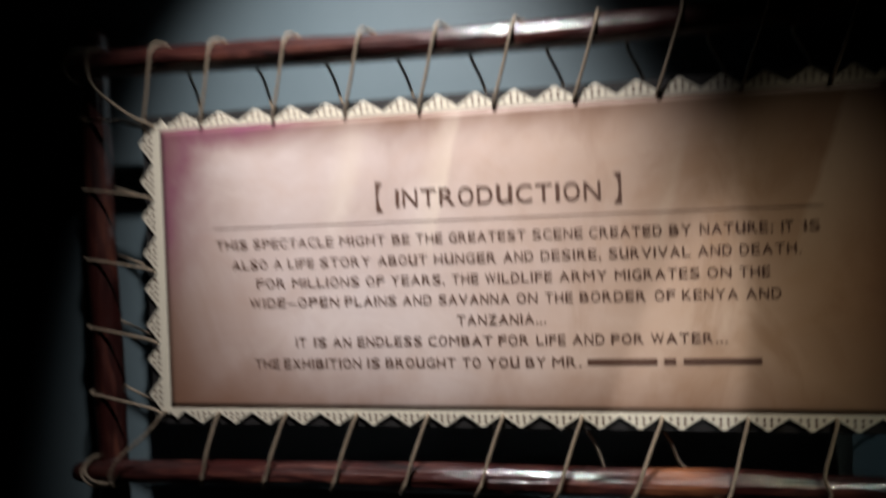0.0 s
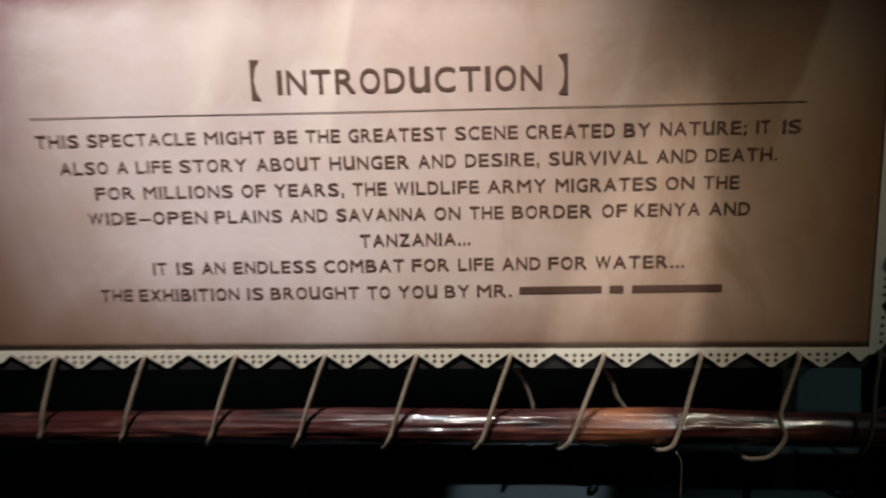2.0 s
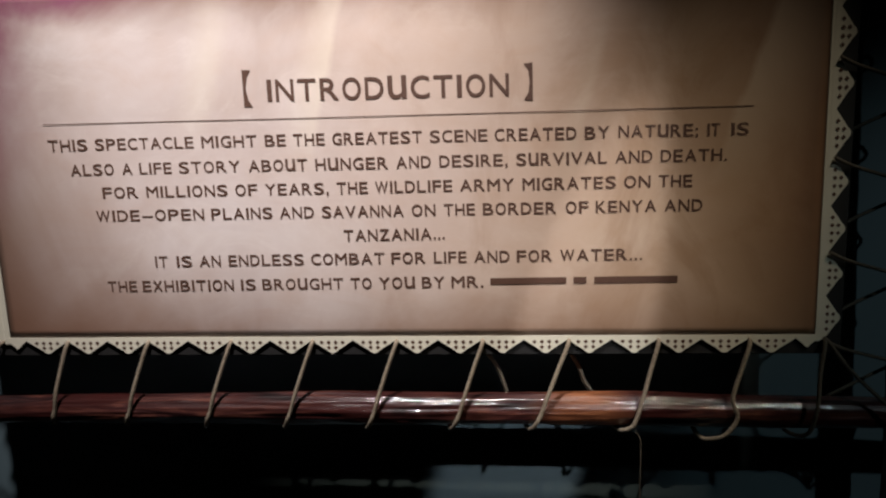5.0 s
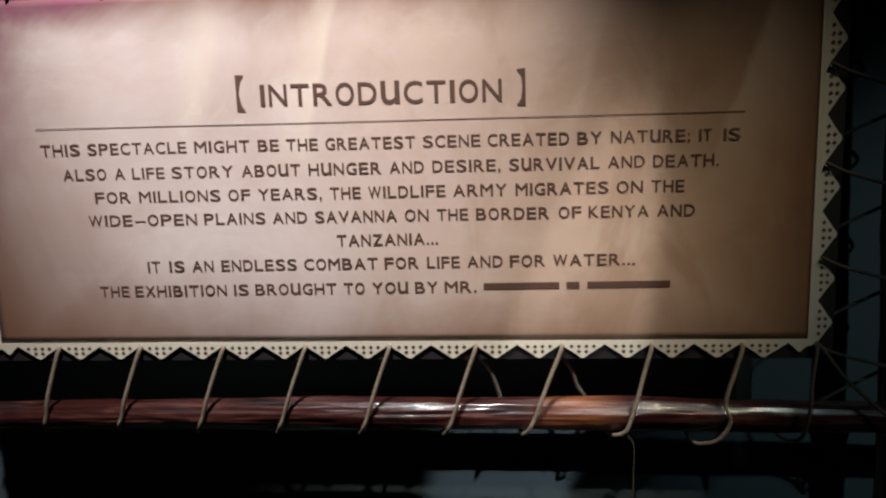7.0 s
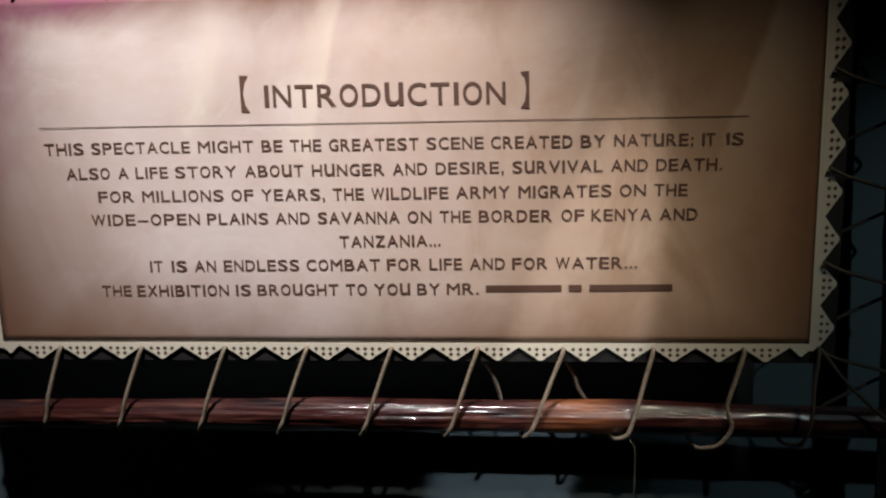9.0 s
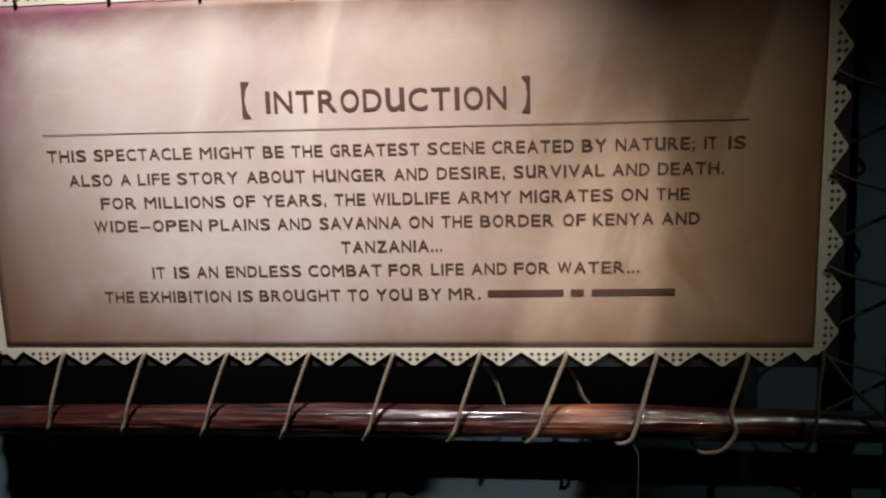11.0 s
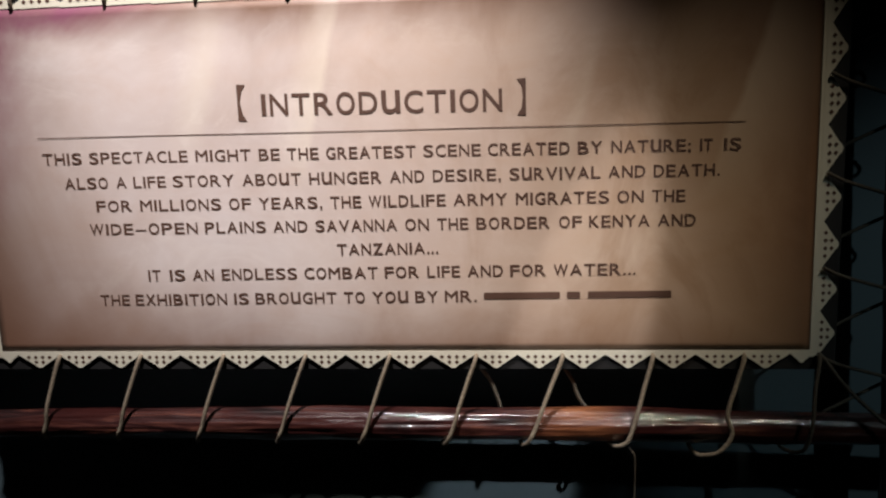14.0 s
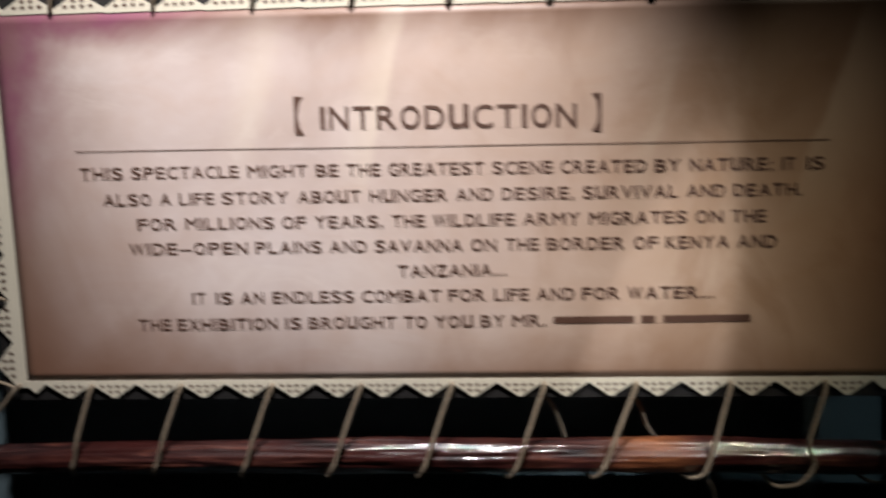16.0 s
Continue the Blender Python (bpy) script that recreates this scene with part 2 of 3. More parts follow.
def box(x0, x1, y0, y1, z0, z1, bevel=0.0):
    bm = bmesh.new()
    bmesh.ops.create_cube(bm, size=1, matrix=Matrix.Translation(((x0 + x1) / 2, (y0 + y1) / 2, (z0 + z1) / 2)) @ Matrix.Diagonal((x1 - x0, y1 - y0, z1 - z0, 1)))
    if bevel:
        bmesh.ops.bevel(bm, geom=bm.edges[:], offset=bevel, segments=2, affect="EDGES")
    return finish(bm, False)


def spline(pts, step):
    """Points along a Catmull-Rom curve, about step apart."""
    p = [Vector(q) for q in pts]
    p = [2 * p[0] - p[1], *p, 2 * p[-1] - p[-2]]
    out = []
    for a, b, c, d in zip(p, p[1:], p[2:], p[3:]):
        n = max(2, int((c - b).length / step))
        for i in range(n):
            t = i / n
            out.append(0.5 * (2 * b + (c - a) * t + (2 * a - 5 * b + 4 * c - d) * t * t + (3 * b - a - 3 * c + d) * t ** 3))
    return out + [p[-2]]


def tube(bm, pts, radius, sides=8, wobble=None, uv=False):
    """Sweeps a closed tube; radius is a number or a function of the fraction along it, wobble of fraction and angle."""
    t0 = (pts[1] - pts[0]).normalized()
    side = t0.orthogonal().normalized()
    rings, run, runs = [], 0.0, []
    for i, p in enumerate(pts):
        run += (p - pts[i - 1]).length if i else 0.0
        runs.append(run)
        t = (pts[min(i + 1, len(pts) - 1)] - pts[max(i - 1, 0)]).normalized()
        side = (side - t * side.dot(t)).normalized()
        up_way = t.cross(side)
        f = i / (len(pts) - 1)
        r = radius(f) if callable(radius) else radius
        ring = []
        for k in range(sides):
            a = 2 * math.pi * k / sides
            rr = r * (wobble(f, a) if wobble else 1.0)
            ring.append(bm.verts.new(p + (side * math.cos(a) + up_way * math.sin(a)) * rr))
        rings.append(ring)
    layer = bm.loops.layers.uv.verify() if uv else None
    for i, (a, b) in enumerate(zip(rings, rings[1:])):
        for k in range(sides):
            face = bm.faces.new((a[k], a[(k + 1) % sides], b[(k + 1) % sides], b[k]))
            if uv:
                for loop, (u, w) in zip(face.loops, ((i, k), (i, k + 1), (i + 1, k + 1), (i + 1, k))):
                    loop[layer].uv = (runs[u], w / sides * 0.15)
    bm.faces.new(rings[0])
    bm.faces.new(rings[-1])


def rope(name, pts, parent, radius=0.0033, label="", mat=None):
    """A laid cord along the points: three lobes that wind round its middle."""
    path = spline(pts, 0.003)
    total = sum((b - a).length for a, b in zip(path, path[1:]))
    bm = bmesh.new()
    tube(bm, path, radius, 12, lambda f, a: 1 + 0.20 * math.cos(3 * a - f * total / 0.022 * 6 * math.pi))
    return part(name, finish(bm), mat or ROPE, parent, label)


# ---- the sign's plan ----
SIGN_Z, WIDE, TALL = 1.25, 1.20, 0.513
TAPER = 0.045            # the sheet is that much lower at its right end
WALL_Y = 0.15


def up(x, z):
    """The height in the world of a place on the sheet."""
    return SIGN_Z + z * (1 - TAPER * x / WIDE)


# ---- room ----
def structure(name, bm, mat, label):
    ob = part(name, bm, mat)
    return tagged(ob, label, name.split("_")[0], "", "structure")


structure("wall_north", box(-3.0, 4.5, WALL_Y, WALL_Y + 0.15, 0, 3.6), BLUE, "blue-grey painted wall behind the sign")
structure("wall_south", box(-3.0, 4.5, -5.15, -5.0, 0, 3.6), DARK, "dark painted gallery wall")
structure("wall_west", box(-3.15, -3.0, -5.15, WALL_Y + 0.15, 0, 3.6), DARK, "dark painted gallery wall")
structure("wall_east", box(4.5, 4.65, -5.15, WALL_Y + 0.15, 0, 3.6), DARK, "dark painted gallery wall")
structure("floor", box(-3.15, 4.65, -5.15, WALL_Y + 0.15, -0.1, 0), FLOOR, "dark gallery floor")
structure("ceiling", box(-3.15, 4.65, -5.15, WALL_Y + 0.15, 3.6, 3.7), DARK, "dark painted gallery ceiling")


# ---- the sign ----
sign = new("sign_panel")
sign.location = (0, 0, SIGN_Z)
tagged(sign, "beige printed parchment sign with cream zigzag border, laced to poles", "sign")


def sheet(x0, x1, z0, z1, y0, y1, bevel=0.0):
    """A board that follows the sheet's taper, in the sign's own coordinates."""
    bm = box(x0, x1, y0, y1, z0, z1, bevel)
    for v in bm.verts:
        v.co.z *= 1 - TAPER * v.co.x / WIDE
    return bm


part("backing_board", sheet(-0.040, 1.236, -0.0305, TALL + 0.0285, 0.0026, 0.018, 0.001), BLACK, sign, "black backing board")
bm = bmesh.new()
NX, NZ = 96, 42
grid = [[None] * (NZ + 1) for _ in range(NX + 1)]
for i in range(NX + 1):
    for j in range(NZ + 1):
        x, z = WIDE * i / NX, TALL * j / NZ
        y = -0.001 + 0.0005 * noise.noise(Vector((x * 5, z * 3, 4.1)))
        grid[i][j] = bm.verts.new((x, y, z * (1 - TAPER * x / WIDE)))
for i in range(NX):
    for j in range(NZ):
        bm.faces.new((grid[i][j], grid[i + 1][j], grid[i + 1][j + 1], grid[i][j + 1]))
bmesh.ops.extrude_face_region(bm, geom=bm.faces[:])
for v in bm.verts[: (NX + 1) * (NZ + 1)]:
    v.co.y = 0.002
part("printed_sheet", finish(bm), PARCHMENT, sign, "beige printed parchment sheet with browned edges, painted-in light falloff and a pink corner")


# lettering: every letter fills its own cell, as in the print
GLYPHS = {}
CELLS = {"I": 0.26, "A": 1.10, "V": 1.10, "Y": 1.06, "M": 1.18, "W": 1.30, ".": 0.24, ",": 0.24, ";": 0.24, "\u2013": 1.0, "L": 0.88, "E": 0.90, "F": 0.88}


def glyph(ch):
    """The flat mesh of one letter of the built-in font."""
    if ch not in GLYPHS:
        cu = bpy.data.curves.new("glyph", "FONT")
        cu.body, cu.size, cu.resolution_u = "u" if ch == "U" else ch, 1.0, 4  # the print's U has a stem
        tmp = bpy.data.objects.new("glyph", cu)
        scene.collection.objects.link(tmp)
        GLYPHS[ch] = bpy.data.meshes.new_from_object(tmp)
        if ch == "U":
            top = max(v.co.y for v in GLYPHS[ch].vertices)
            for v in GLYPHS[ch].vertices:
                v.co.y *= 0.71 / top
        bpy.data.objects.remove(tmp)
    return GLYPHS[ch]


def swell(bm, amount):
    """Thickens flat strokes in the sheet's plane."""
    shift = {}
    for e in bm.edges:
        if len(e.link_faces) == 1:
            p, q = e.verts
            way = (q.co - p.co).normalized()
            out = Vector((way.z, 0, -way.x))
            if out.dot(e.link_faces[0].calc_center_median() - p.co) > 0:
                out = -out
            for v in e.verts:
                shift.setdefault(v, []).append(out)
    for v, ways in shift.items():
        total = sum(ways, Vector())
        if total.length > 0.2:
            n = total.normalized()
            v.co += n * amount / max(0.55, n.dot(ways[0]))


def text_word(words, x0, z0, x1, z1, cap, name, label):
    """Printed capitals from (x0, z0) to (x1, z1) on their foot, cap high."""
    gap, fat = 0.21, 0.015 * cap
    cells = [CELLS.get(ch, 1.0) for ch in words]
    unit = (x1 - x0) / (sum(cells) + gap * (len(words) - 1))
    bm = bmesh.new()
    at = x0
    for ch, cell in zip(words, cells):
        one = bmesh.new()
        one.from_mesh(glyph(ch))
        bmesh.ops.remove_doubles(one, verts=one.verts, dist=1e-5)
        xs = [v.co.x for v in one.verts]
        a, w = min(xs), max(xs) - min(xs)
        for v in one.verts:
            x = at + fat + (cell * unit - 2 * fat) * (v.co.x - a) / w
            v.co = (x, -0.0018, z0 + (z1 - z0) * (x - x0) / (x1 - x0) + fat + (cap - 2 * fat) * v.co.y / 0.70 - SIGN_Z)
        swell(one, fat)
        tmp = bpy.data.meshes.new("glyph")
        one.to_mesh(tmp)
        one.free()
        bm.from_mesh(tmp)
        bpy.data.meshes.remove(tmp)
        at += (cell + gap) * unit
    return part(name, finish(bm, False), INK, sign, label)


def ink_bar(name, corners, label=""):
    bm = bmesh.new()
    bm.faces.new([bm.verts.new((x, -0.0018, z - SIGN_Z)) for x, z in corners])
    return part(name, finish(bm, False), INK, sign, label)


def print_line(za, zb, words):
    """A line of words that falls from za at its first to zb at its last letter; a # stands for a plain bar."""
    xa, xb = words[0][1], words[-1][2]
    for word, x0, x1 in words:
        z0, z1 = (za + (zb - za) * (x - xa) / (xb - xa) for x in (x0, x1))
        if word == "#":
            ink_bar("text_bar", ((x0, z0 + 0.0035), (x1, z1 + 0.0035), (x1, z1 + 0.0130), (x0, z0 + 0.0130)), "plain dark brown bar in the last line")
        else:
            text_word(word, x0, z0, x1, z1, 0.0168, "printed_word", "dark brown printed capitals")


text_word("INTRODUCTION", 0.4480, 1.5950, 0.7880, 1.5880, 0.0310, "title_word", "larger dark brown printed title")
print_line(1.5368, 1.5242, (("THIS", 0.106, 0.168), ("SPECTACLE", 0.180, 0.332), ("MIGHT", 0.344, 0.427), ("BE", 0.439, 0.470), ("THE", 0.481, 0.527), ("GREATEST", 0.538, 0.666), ("SCENE", 0.677, 0.757), ("CREATED", 0.767, 0.878), ("BY", 0.889, 0.922), ("NATURE;", 0.934, 1.038), ("IT", 1.050, 1.066), ("IS", 1.081, 1.103),))
print_line(1.4997, 1.4913, (("ALSO", 0.137, 0.205), ("A", 0.218, 0.234), ("LIFE", 0.245, 0.295), ("STORY", 0.306, 0.399), ("ABOUT", 0.412, 0.499), ("HUNGER", 0.511, 0.616), ("AND", 0.628, 0.677), ("DESIRE,", 0.689, 0.784), ("SURVIVAL", 0.796, 0.919), ("AND", 0.930, 0.979), ("DEATH.", 0.990, 1.076),))
print_line(1.4647, 1.4578, (("FOR", 0.183, 0.239), ("MILLIONS", 0.252, 0.377), ("OF", 0.389, 0.422), ("YEARS,", 0.434, 0.528), ("THE", 0.540, 0.585), ("WILDLIFE", 0.596, 0.706), ("ARMY", 0.717, 0.792), ("MIGRATES", 0.804, 0.931), ("ON", 0.942, 0.977), ("THE", 0.988, 1.032),))
print_line(1.4303, 1.4244, (("WIDE\u2013OPEN", 0.169, 0.338), ("PLAINS", 0.349, 0.442), ("AND", 0.453, 0.504), ("SAVANNA", 0.516, 0.635), ("ON", 0.647, 0.681), ("THE", 0.693, 0.737), ("BORDER", 0.748, 0.850), ("OF", 0.863, 0.894), ("KENYA", 0.904, 0.985), ("AND", 0.996, 1.046),))
print_line(1.3930, 1.3930, (("TANZANIA...", 0.546, 0.693),))
print_line(1.3593, 1.3581, (("IT", 0.254, 0.274), ("IS", 0.288, 0.312), ("AN", 0.324, 0.357), ("ENDLESS", 0.369, 0.484), ("COMBAT", 0.495, 0.604), ("FOR", 0.614, 0.664), ("LIFE", 0.676, 0.723), ("AND", 0.734, 0.784), ("FOR", 0.794, 0.844), ("WATER...", 0.855, 0.967),))
print_line(1.3223, 1.3223, (("THE", 0.174, 0.221), ("EXHIBITION", 0.230, 0.374), ("IS", 0.385, 0.408), ("BROUGHT", 0.418, 0.541), ("TO", 0.552, 0.583), ("YOU", 0.594, 0.647), ("BY", 0.657, 0.690), ("MR.", 0.700, 0.746), ("#", 0.756, 0.863), ("#", 0.873, 0.891), ("#", 0.902, 1.015),))
ink_bar("rule_line", ((0.102, 1.5753), (0.472, 1.5697), (0.801, 1.5653), (1.108, 1.5613), (1.108, 1.5625), (0.801, 1.5665), (0.472, 1.5709), (0.102, 1.5765)), "thin dark brown rule")
# tapered black brackets beside the title
ink_bar("bracket", ((0.413, 1.589), (0.426, 1.588), (0.420, 1.598), (0.417, 1.614), (0.420, 1.630), (0.426, 1.639), (0.413, 1.640)), "tapered bracket")
ink_bar("bracket", ((0.820, 1.581), (0.808, 1.582), (0.814, 1.591), (0.816, 1.606), (0.814, 1.622), (0.808, 1.630), (0.820, 1.631)), "tapered bracket")


# ---- zigzag border: a band with rounded points, each pricked with six lozenges ----
def point_mesh(rows):
    """One point of the border, 1 wide, hanging towards -z, with rows of lozenges as a second material."""
    half, deep, tip = 0.5, 0.026, 0.10
    out = [(-half, 0.0), (half, 0.0), (half, -0.006)]
    for k in range(7):
        a = k / 6
        out.append((tip * (1 - 2 * a) * 1.25, -deep + 0.0045 * (2 * a - 1) ** 2))
    out.append((-half, -0.006))
    n = len(out)
    verts = [(x, -0.0020, z) for x, z in out] + [(x, 0.002, z) for x, z in out]
    faces = [tuple(range(n)), tuple(range(2 * n - 1, n - 1, -1))]
    faces += [(k, n + k, n + (k + 1) % n, (k + 1) % n) for k in range(n)]
    mats = [0] * len(faces)
    for row, xs in rows:
        for x in xs:
            i = len(verts)
            verts += [(x - 0.052, -0.0026, row), (x, -0.0026, row - 0.0030), (x + 0.052, -0.0026, row), (x, -0.0026, row + 0.0030)]
            faces.append((i, i + 1, i + 2, i + 3))
            mats.append(1)
    me = bpy.data.meshes.new("border_point")
    me.from_pydata(verts, [], faces)
    me.materials.append(CREAM)
    me.materials.append(INK)
    for p, k in zip(me.polygons, mats):
        p.material_index = k
    me.update()
    return me


POINT = point_mesh(((-0.0088, (-0.255, -0.085, 0.085, 0.255)), (-0.0166, (-0.085, 0.085))))
PLAIN_POINT = point_mesh(())
ROPE_X = [0.096, 0.228, 0.360, 0.487, 0.614, 0.741, 0.864, 0.989, 1.112]
OPEN_X = [0.028, 0.162, 0.293, 0.423, 0.550, 0.677, 0.802, 0.926, 1.049, 1.174]
HEAD_X = [0.088, 0.231, 0.366, 0.498, 0.625, 0.755, 0.882, 1.005, 1.128]
HEAD_OPEN_X = [0.016, 0.160, 0.298, 0.432, 0.562, 0.690, 0.818, 0.944, 1.066, 1.184]
ROPE_Z = [0.0 - 0.008, 0.120, 0.252, 0.386, 0.522]
OPEN_Z = [0.057, 0.185, 0.318, 0.452]


def point(m, mesh=POINT):
    ob = new("border_point", mesh)
    ob.parent = sign
    ob.matrix_basis = m
    return ob


def border_band(x0, x1, z0, z1):
    return part("border_band", sheet(x0, x1, z0, z1, -0.0017, 0.0024), CREAM, sign, "flat cream border band")


valleys = sorted(ROPE_X + OPEN_X)
for a, b in zip([-0.006] + valleys, valleys + [1.206]):
    mid, wide = (a + b) / 2, b - a
    whole = wide > 0.045
    point(pose(mid, 0, 0.0) @ Matrix.Diagonal((wide, 1, 1 if whole else 0.7, 1)), POINT if whole else PLAIN_POINT)
valleys = sorted(HEAD_X + HEAD_OPEN_X)
for a, b in zip([-0.006] + valleys, valleys + [1.206]):
    mid, wide = (a + b) / 2, b - a
    top = TALL * (1 - TAPER * mid / WIDE)
    whole = wide > 0.045
    point(pose(mid, 0, top, 0, 180, 0) @ Matrix.Diagonal((wide, 1, 1 if whole else 0.7, 1)), POINT if whole else PLAIN_POINT)
zs = sorted(ROPE_Z + OPEN_Z)
for a, b in zip(zs, zs[1:]):
    mid, wide = (a + b) / 2, b - a
    point(pose(-0.009, 0, mid, 0, 90, 0) @ Matrix.Diagonal((wide, 1, 1.3, 1)))
    point(pose(1.205, 0, mid * (1 - TAPER), 0, -90, 0) @ Matrix.Diagonal((wide * (1 - TAPER), 1, 1, 1)))
border_band(-0.010, -0.0005, -0.010, TALL + 0.010)
border_band(1.2005, 1.206, -0.010, TALL + 0.010)


# ---- the pole frame ----
def pole(points, radius, seed, label, mat=WOOD):
    """A peeled branch with a slightly crooked line and knots."""
    path = spline(points, 0.012)

    def wob(f, a):
        facet = 0.07 * noise.noise(Vector((f * 5 + seed, 1.6 * math.cos(a), 1.6 * math.sin(a))))
        knot = 0.10 * noise.noise(Vector((f * 11 + seed, math.cos(a) * 0.9, math.sin(a) * 0.9)))
        chip = 0.045 * noise.noise(Vector((f * 60 + seed, 3 * math.cos(a), 3 * math.sin(a))))
        groove = 0.07 * noise.noise(Vector((f * 7 - seed, 4 * math.cos(a), 4 * math.sin(a))))
        ridge = 0.045 * noise.noise(Vector((f * 15 + 2 * seed, 9 * math.cos(a), 9 * math.sin(a))))
        return 1 + facet + knot + chip + groove + ridge

    bm = bmesh.new()
    tube(bm, path, lambda f: radius(f) * (0.80 if f in (0, 1) else 1), 80, wob, True)
    ob = part("wooden_pole", finish(bm), mat)
    return tagged(ob, label, "pole", "poles of the frame")


pole([(-0.220, 0.010, 1.122), (0.2, 0.014, 1.130), (0.6, 0.016, 1.131), (1.0, 0.014, 1.134), (1.48, 0.010, 1.130)], lambda f: 0.0185 + 0.0055 * math.sin(f * 3.1), 1.3, "dark red varnished wooden pole, worn bare midway, below the sign", WORN_WOOD)
pole([(-0.25, 0.0, 1.905), (0.0, 0.0, 1.893), (0.2, 0.0, 1.883), (0.46, 0.002, 1.870), (0.7, 0.0, 1.860), (1.0, 0.0, 1.856), (1.48, 0.0, 1.853)], lambda f: 0.0255 - 0.003 * min(1, f * 1.6), 5.7, "dark red varnished wooden pole above the sign")
pole([(-0.155, 0.040, 0.0), (-0.157, 0.040, 0.6), (-0.160, 0.040, 1.03), (-0.163, 0.040, 1.3), (-0.168, 0.040, 1.6), (-0.166, 0.040, 1.98)], lambda f: 0.0262, 9.2, "upright dark wooden pole beside the sign's stained corner")
pole([(1.36, 0.038, 0.0), (1.352, 0.038, 0.6), (1.345, 0.038, 1.03), (1.338, 0.038, 1.3), (1.328, 0.038, 1.6), (1.322, 0.038, 1.98)], lambda f: 0.024, 12.9, "upright dark wooden pole beside the sign's browned edge")


# ---- lacing ----
def lacing(label):
    return tagged(new("lacing_rope"), label, "rope", "ropes of the sign")


def around(cx, cy, r, a0, a1, along0, along1, n, place):
    """Points on a turn round a pole, from angle a0 to a1 degrees (0 faces the room)."""
    out = []
    for i in range(n + 1):
        t = i / n
        a = radians(a0 + (a1 - a0) * t)
        out.append(place(along0 + (along1 - along0) * t, cy - r * math.cos(a), cx + r * math.sin(a)))
    return out


foot = lacing("thin hemp rope lacing the sign's foot to its pole")
FOOT_LOW = [0.042, 0.051, 0.052, 0.052, 0.050, 0.049, 0.055, 0.038, 0.040]
for i, (x, low) in enumerate(zip(ROPE_X, FOOT_LOW)):
    r = 0.0235 + 0.0050 * math.sin((x + 0.2) / 1.68 * 3.1)
    front = [(x + 0.001, 0.005, up(x, -0.006)), (x + 0.001, -0.0065, up(x, -0.011)), (x - low * 0.26, -0.011, 1.202), (x - low * 0.54, -0.0145, 1.162)]
    if i < 7:
        front += around(1.131, 0.014, r, 12, -70, x - low * 0.70, x - low * 1.04, 3, lambda p, y, z: (p, y, z))
        front += around(1.131, 0.014, r, -110, -180, x - low - 0.006, x - low - 0.03, 4, lambda p, y, z: (p, y, z))
    elif i == 7:
        front += [(x - 0.030, -0.0150, 1.130), (x - 0.036, -0.013, 1.117), (x - 0.048, -0.004, 1.108), (x - 0.056, 0.018, 1.104), (x - 0.064, 0.042, 1.120)]
    else:
        front += [(x - 0.015, -0.0155, 1.135), (x - 0.022, -0.016, 1.118), (x - 0.033, -0.014, 1.105), (x - 0.046, -0.007, 1.098), (x - 0.057, 0.004, 1.094), (x - 0.063, 0.026, 1.098), (x - 0.064, 0.044, 1.116)]
    if i in (6, 7):
        w = ROPE_X[i - 1]
        front += [(w + 0.030, 0.046, 1.160), (w + 0.020, 0.044, 1.188), (w + 0.006, 0.028, 1.214)]
    else:
        front += [(x - low - 0.044, 0.043, 1.132)]
    rope("strand", front, foot, 0.0029)
head = lacing("thin hemp rope lacing the sign's head to its pole")
for i, x in enumerate([-0.030] + HEAD_X):
    zc = 1.893 - 0.046 * x if x < 0.72 else 1.859
    lean = 0.043
    z0 = up(x, TALL + 0.006)
    front = [(x - 0.001, 0.004, z0 - 0.004), (x - 0.001, -0.0065, z0 + 0.001), (x + lean * 0.4, -0.017, z0 + (zc - z0) * 0.5), (x + lean * 0.8, -0.0275, zc)]
    front += around(zc, 0, 0.0275, 25, 90, x + lean * 0.86, x + lean, 3, lambda p, y, z: (p, y, z))
    front += around(zc, 0, 0.0275, 120, 200, x + lean + 0.01, x + lean + 0.04, 3, lambda p, y, z: (p, y, z))
    if i < len(HEAD_X):
        w = HEAD_X[i]
        front += [(w - 0.040, 0.030, zc - 0.030), (w - 0.026, 0.027, zc - 0.062), (w - 0.010, 0.022, up(w, TALL + 0.010))]
    rope("strand", front, head, 0.0026)


def joint(x, z, y, lean, label):
    """A lashing of two turns round two crossing poles."""
    pts = []
    d, e = Vector((lean, 0, 1)).normalized(), Vector((1, 0, -lean)).normalized()
    for k in range(31):
        a, t = 2 * math.pi * k / 14, k / 30
        pts.append(Vector((x, y, z)) + d * (t - 0.5) * 0.02 + e * 0.034 * math.cos(a) + Vector((0, 0.054, 0)) * math.sin(a))
    thing = lacing(label)
    rope("coil", pts, thing, 0.0026)


for x, z, lean in ((-0.161, 1.124, 1), (1.343, 1.132, -1), (-0.166, 1.901, -1), (1.324, 1.858, 1)):
    joint(x, z, 0.018, lean, "hemp rope lashing round two crossing poles")

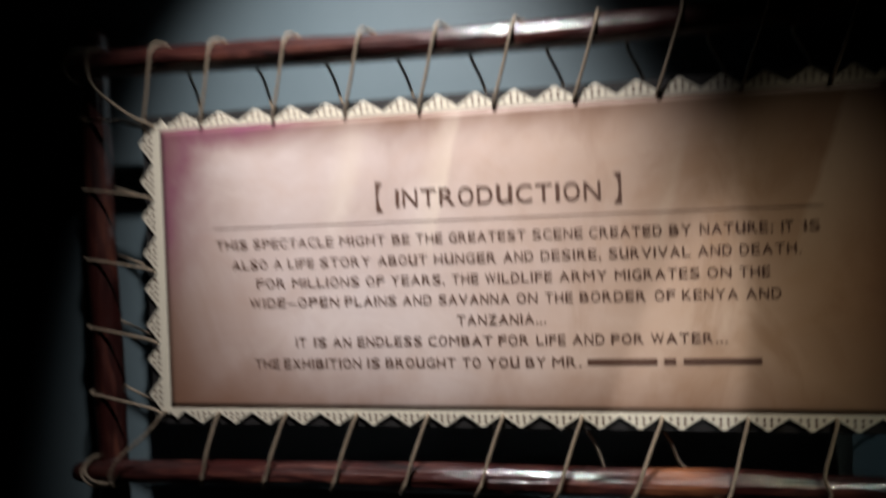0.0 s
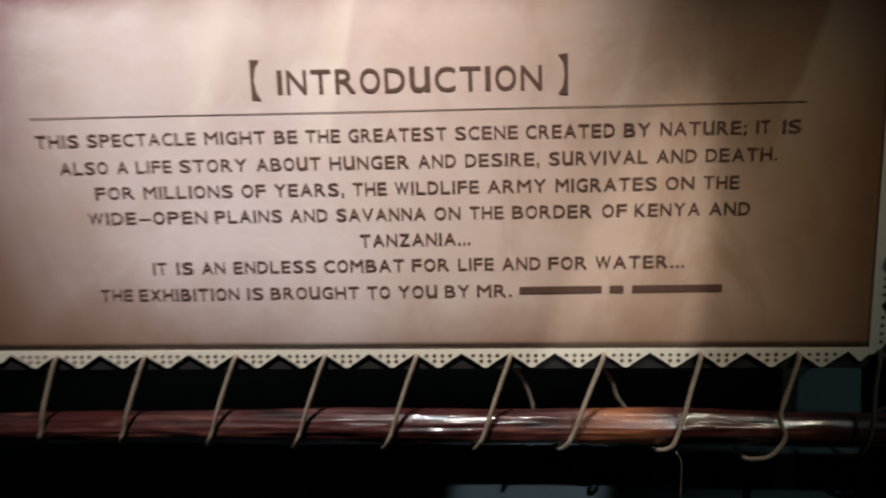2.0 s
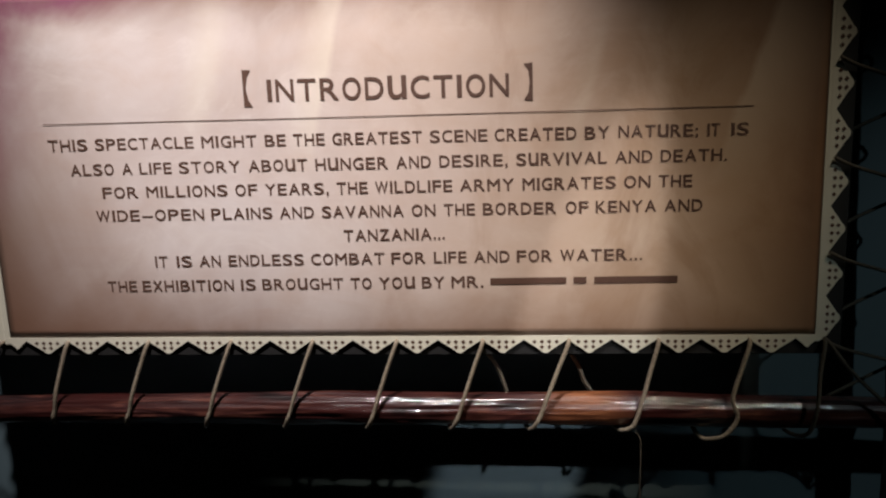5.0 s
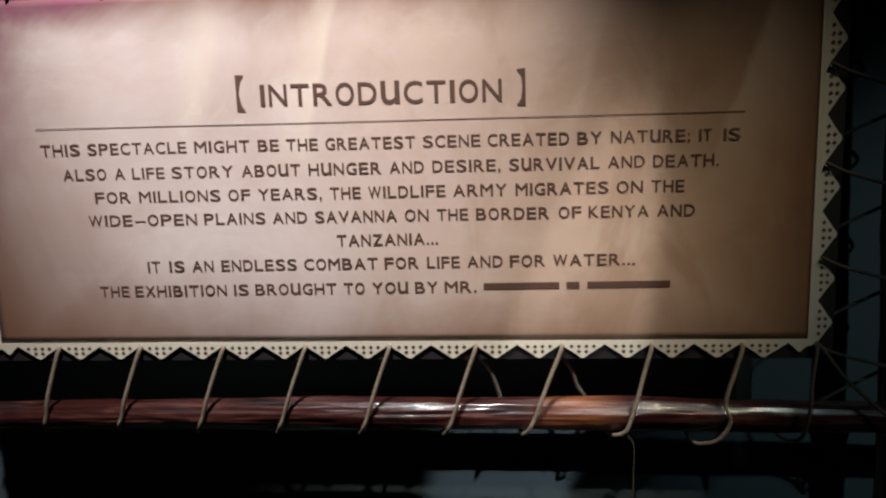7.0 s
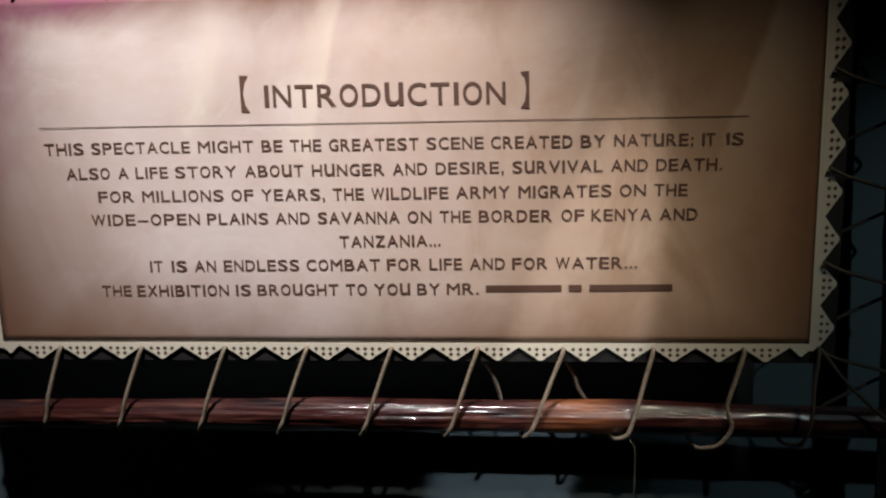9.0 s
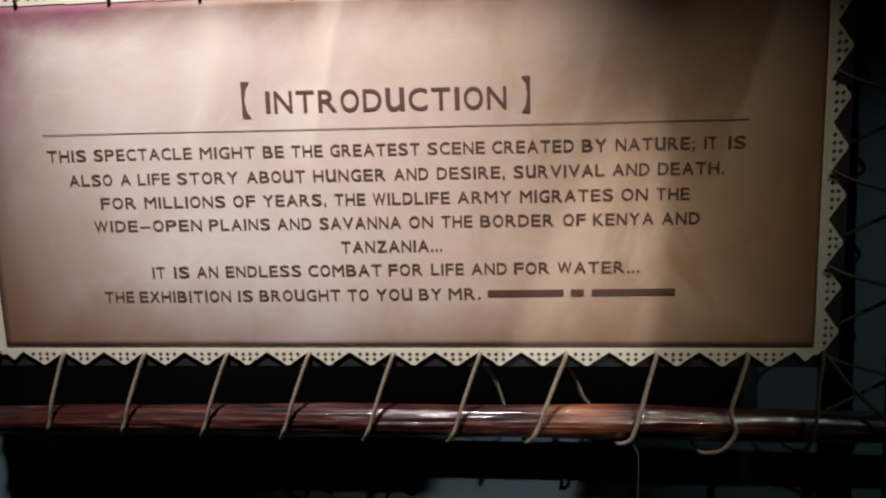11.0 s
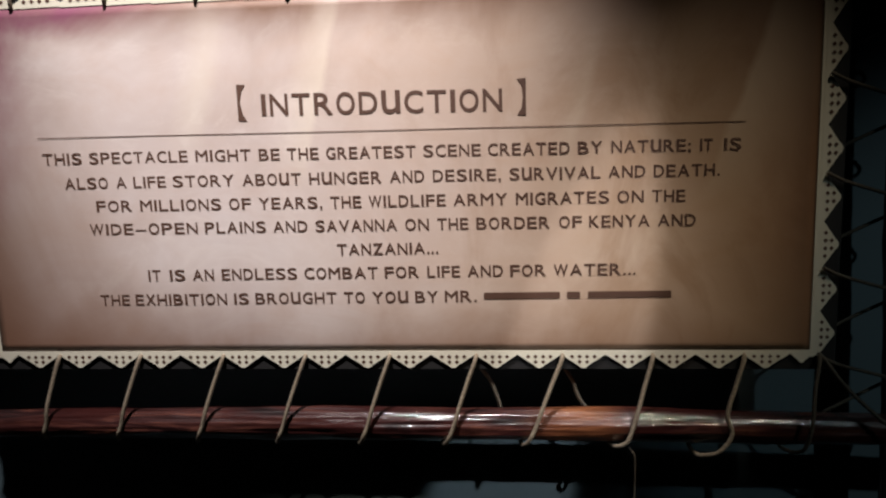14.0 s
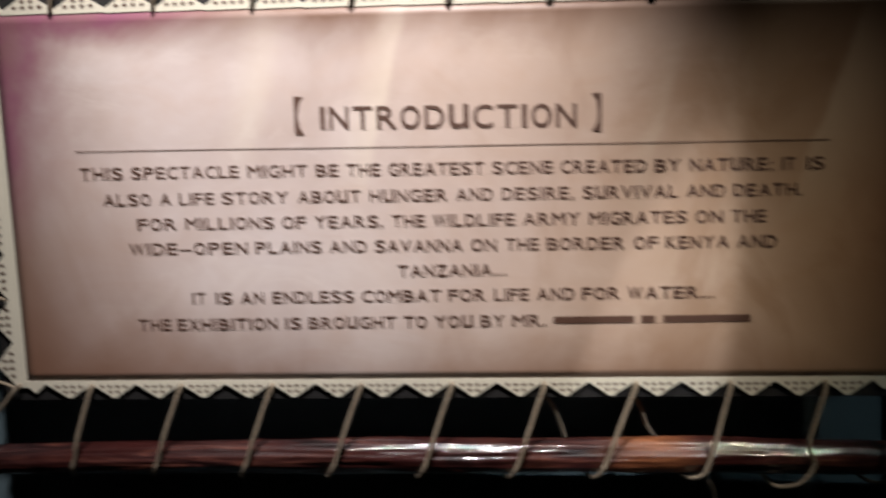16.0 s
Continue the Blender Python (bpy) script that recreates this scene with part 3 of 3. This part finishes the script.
# cords from the sheet's corners to the corners of the frame
for pts in (
    [(1.212, 0.010, 1.243), (1.211, -0.008, 1.240), (1.203, -0.018, 1.20), (1.196, -0.030, 1.15), (1.188, -0.020, 1.112), (1.17, 0.01, 1.106), (1.16, 0.03, 1.14)],
    [(1.213, 0.010, 1.244), (1.215, -0.008, 1.241), (1.245, -0.016, 1.20), (1.285, -0.028, 1.160), (1.310, -0.032, 1.142), (1.33, 0.0, 1.108), (1.33, 0.04, 1.12)],
    [(-0.012, 0.010, 1.243), (-0.014, -0.008, 1.241), (-0.045, -0.014, 1.205), (-0.105, -0.022, 1.155), (-0.128, -0.016, 1.108), (-0.122, 0.02, 1.098)],
    [(-0.012, 0.010, 1.770), (-0.016, -0.008, 1.774), (-0.065, -0.014, 1.802), (-0.12, -0.026, 1.855), (-0.130, -0.020, 1.917), (-0.12, 0.02, 1.928)],
    [(1.212, 0.010, 1.746), (1.214, -0.008, 1.750), (1.25, -0.014, 1.782), (1.29, -0.026, 1.83), (1.30, -0.020, 1.876), (1.30, 0.02, 1.885)],
):
    dark = pts[0][0] > 1
    thing = lacing(("shade-darkened hemp" if dark else "pale hemp") + " cord from the sheet's corner to the frame")
    rope("strand", pts, thing, 0.0026, "", SHADED_ROPE if dark else ROPE)

# a loose frayed thread under the foot rope
thing = lacing("thin pale thread hanging loose below the foot pole")
rope("thread", [(0.955, -0.030, 1.118), (0.962, -0.031, 1.108), (0.963, -0.030, 1.09), (0.9625, -0.029, 1.03), (0.964, -0.029, 0.97), (0.963, -0.028, 0.91)], thing, 0.00025)

for left in (True, False):
    thing = lacing(("thin hemp" if left else "thin shade-darkened hemp") + " rope lacing the sign's side to its upright pole")
    for i, z0 in enumerate(ROPE_Z):
        e = -0.018 if left else 1.211
        s = -1 if left else 1
        px, r = (-0.165, 0.030) if left else (1.335, 0.027)
        z = up(0 if left else WIDE, z0)
        drop = (0.027 if left else -0.042)
        pts = [(e, -0.0065, z), (e + 0.03 * s, -0.004, z + drop * 0.33)]
        for a in (20, -20, -60, -100, -140, -180):
            q = radians(a)
            pts.append((px - s * r * math.sin(q), 0.038 - r * math.cos(q), z + drop * (0.95 + (20 - a) / 400)))
        pts.append((e + 0.03 * s, 0.045, z + (0.0 if left else -0.10)))
        if 0 < i:
            pts.append((e + 0.004 * s, 0.026, up(0 if left else WIDE, ROPE_Z[i - 1]) if not left else z - 0.03))
        rope("strand", pts, thing, 0.0024, "", ROPE if left else SHADED_ROPE)
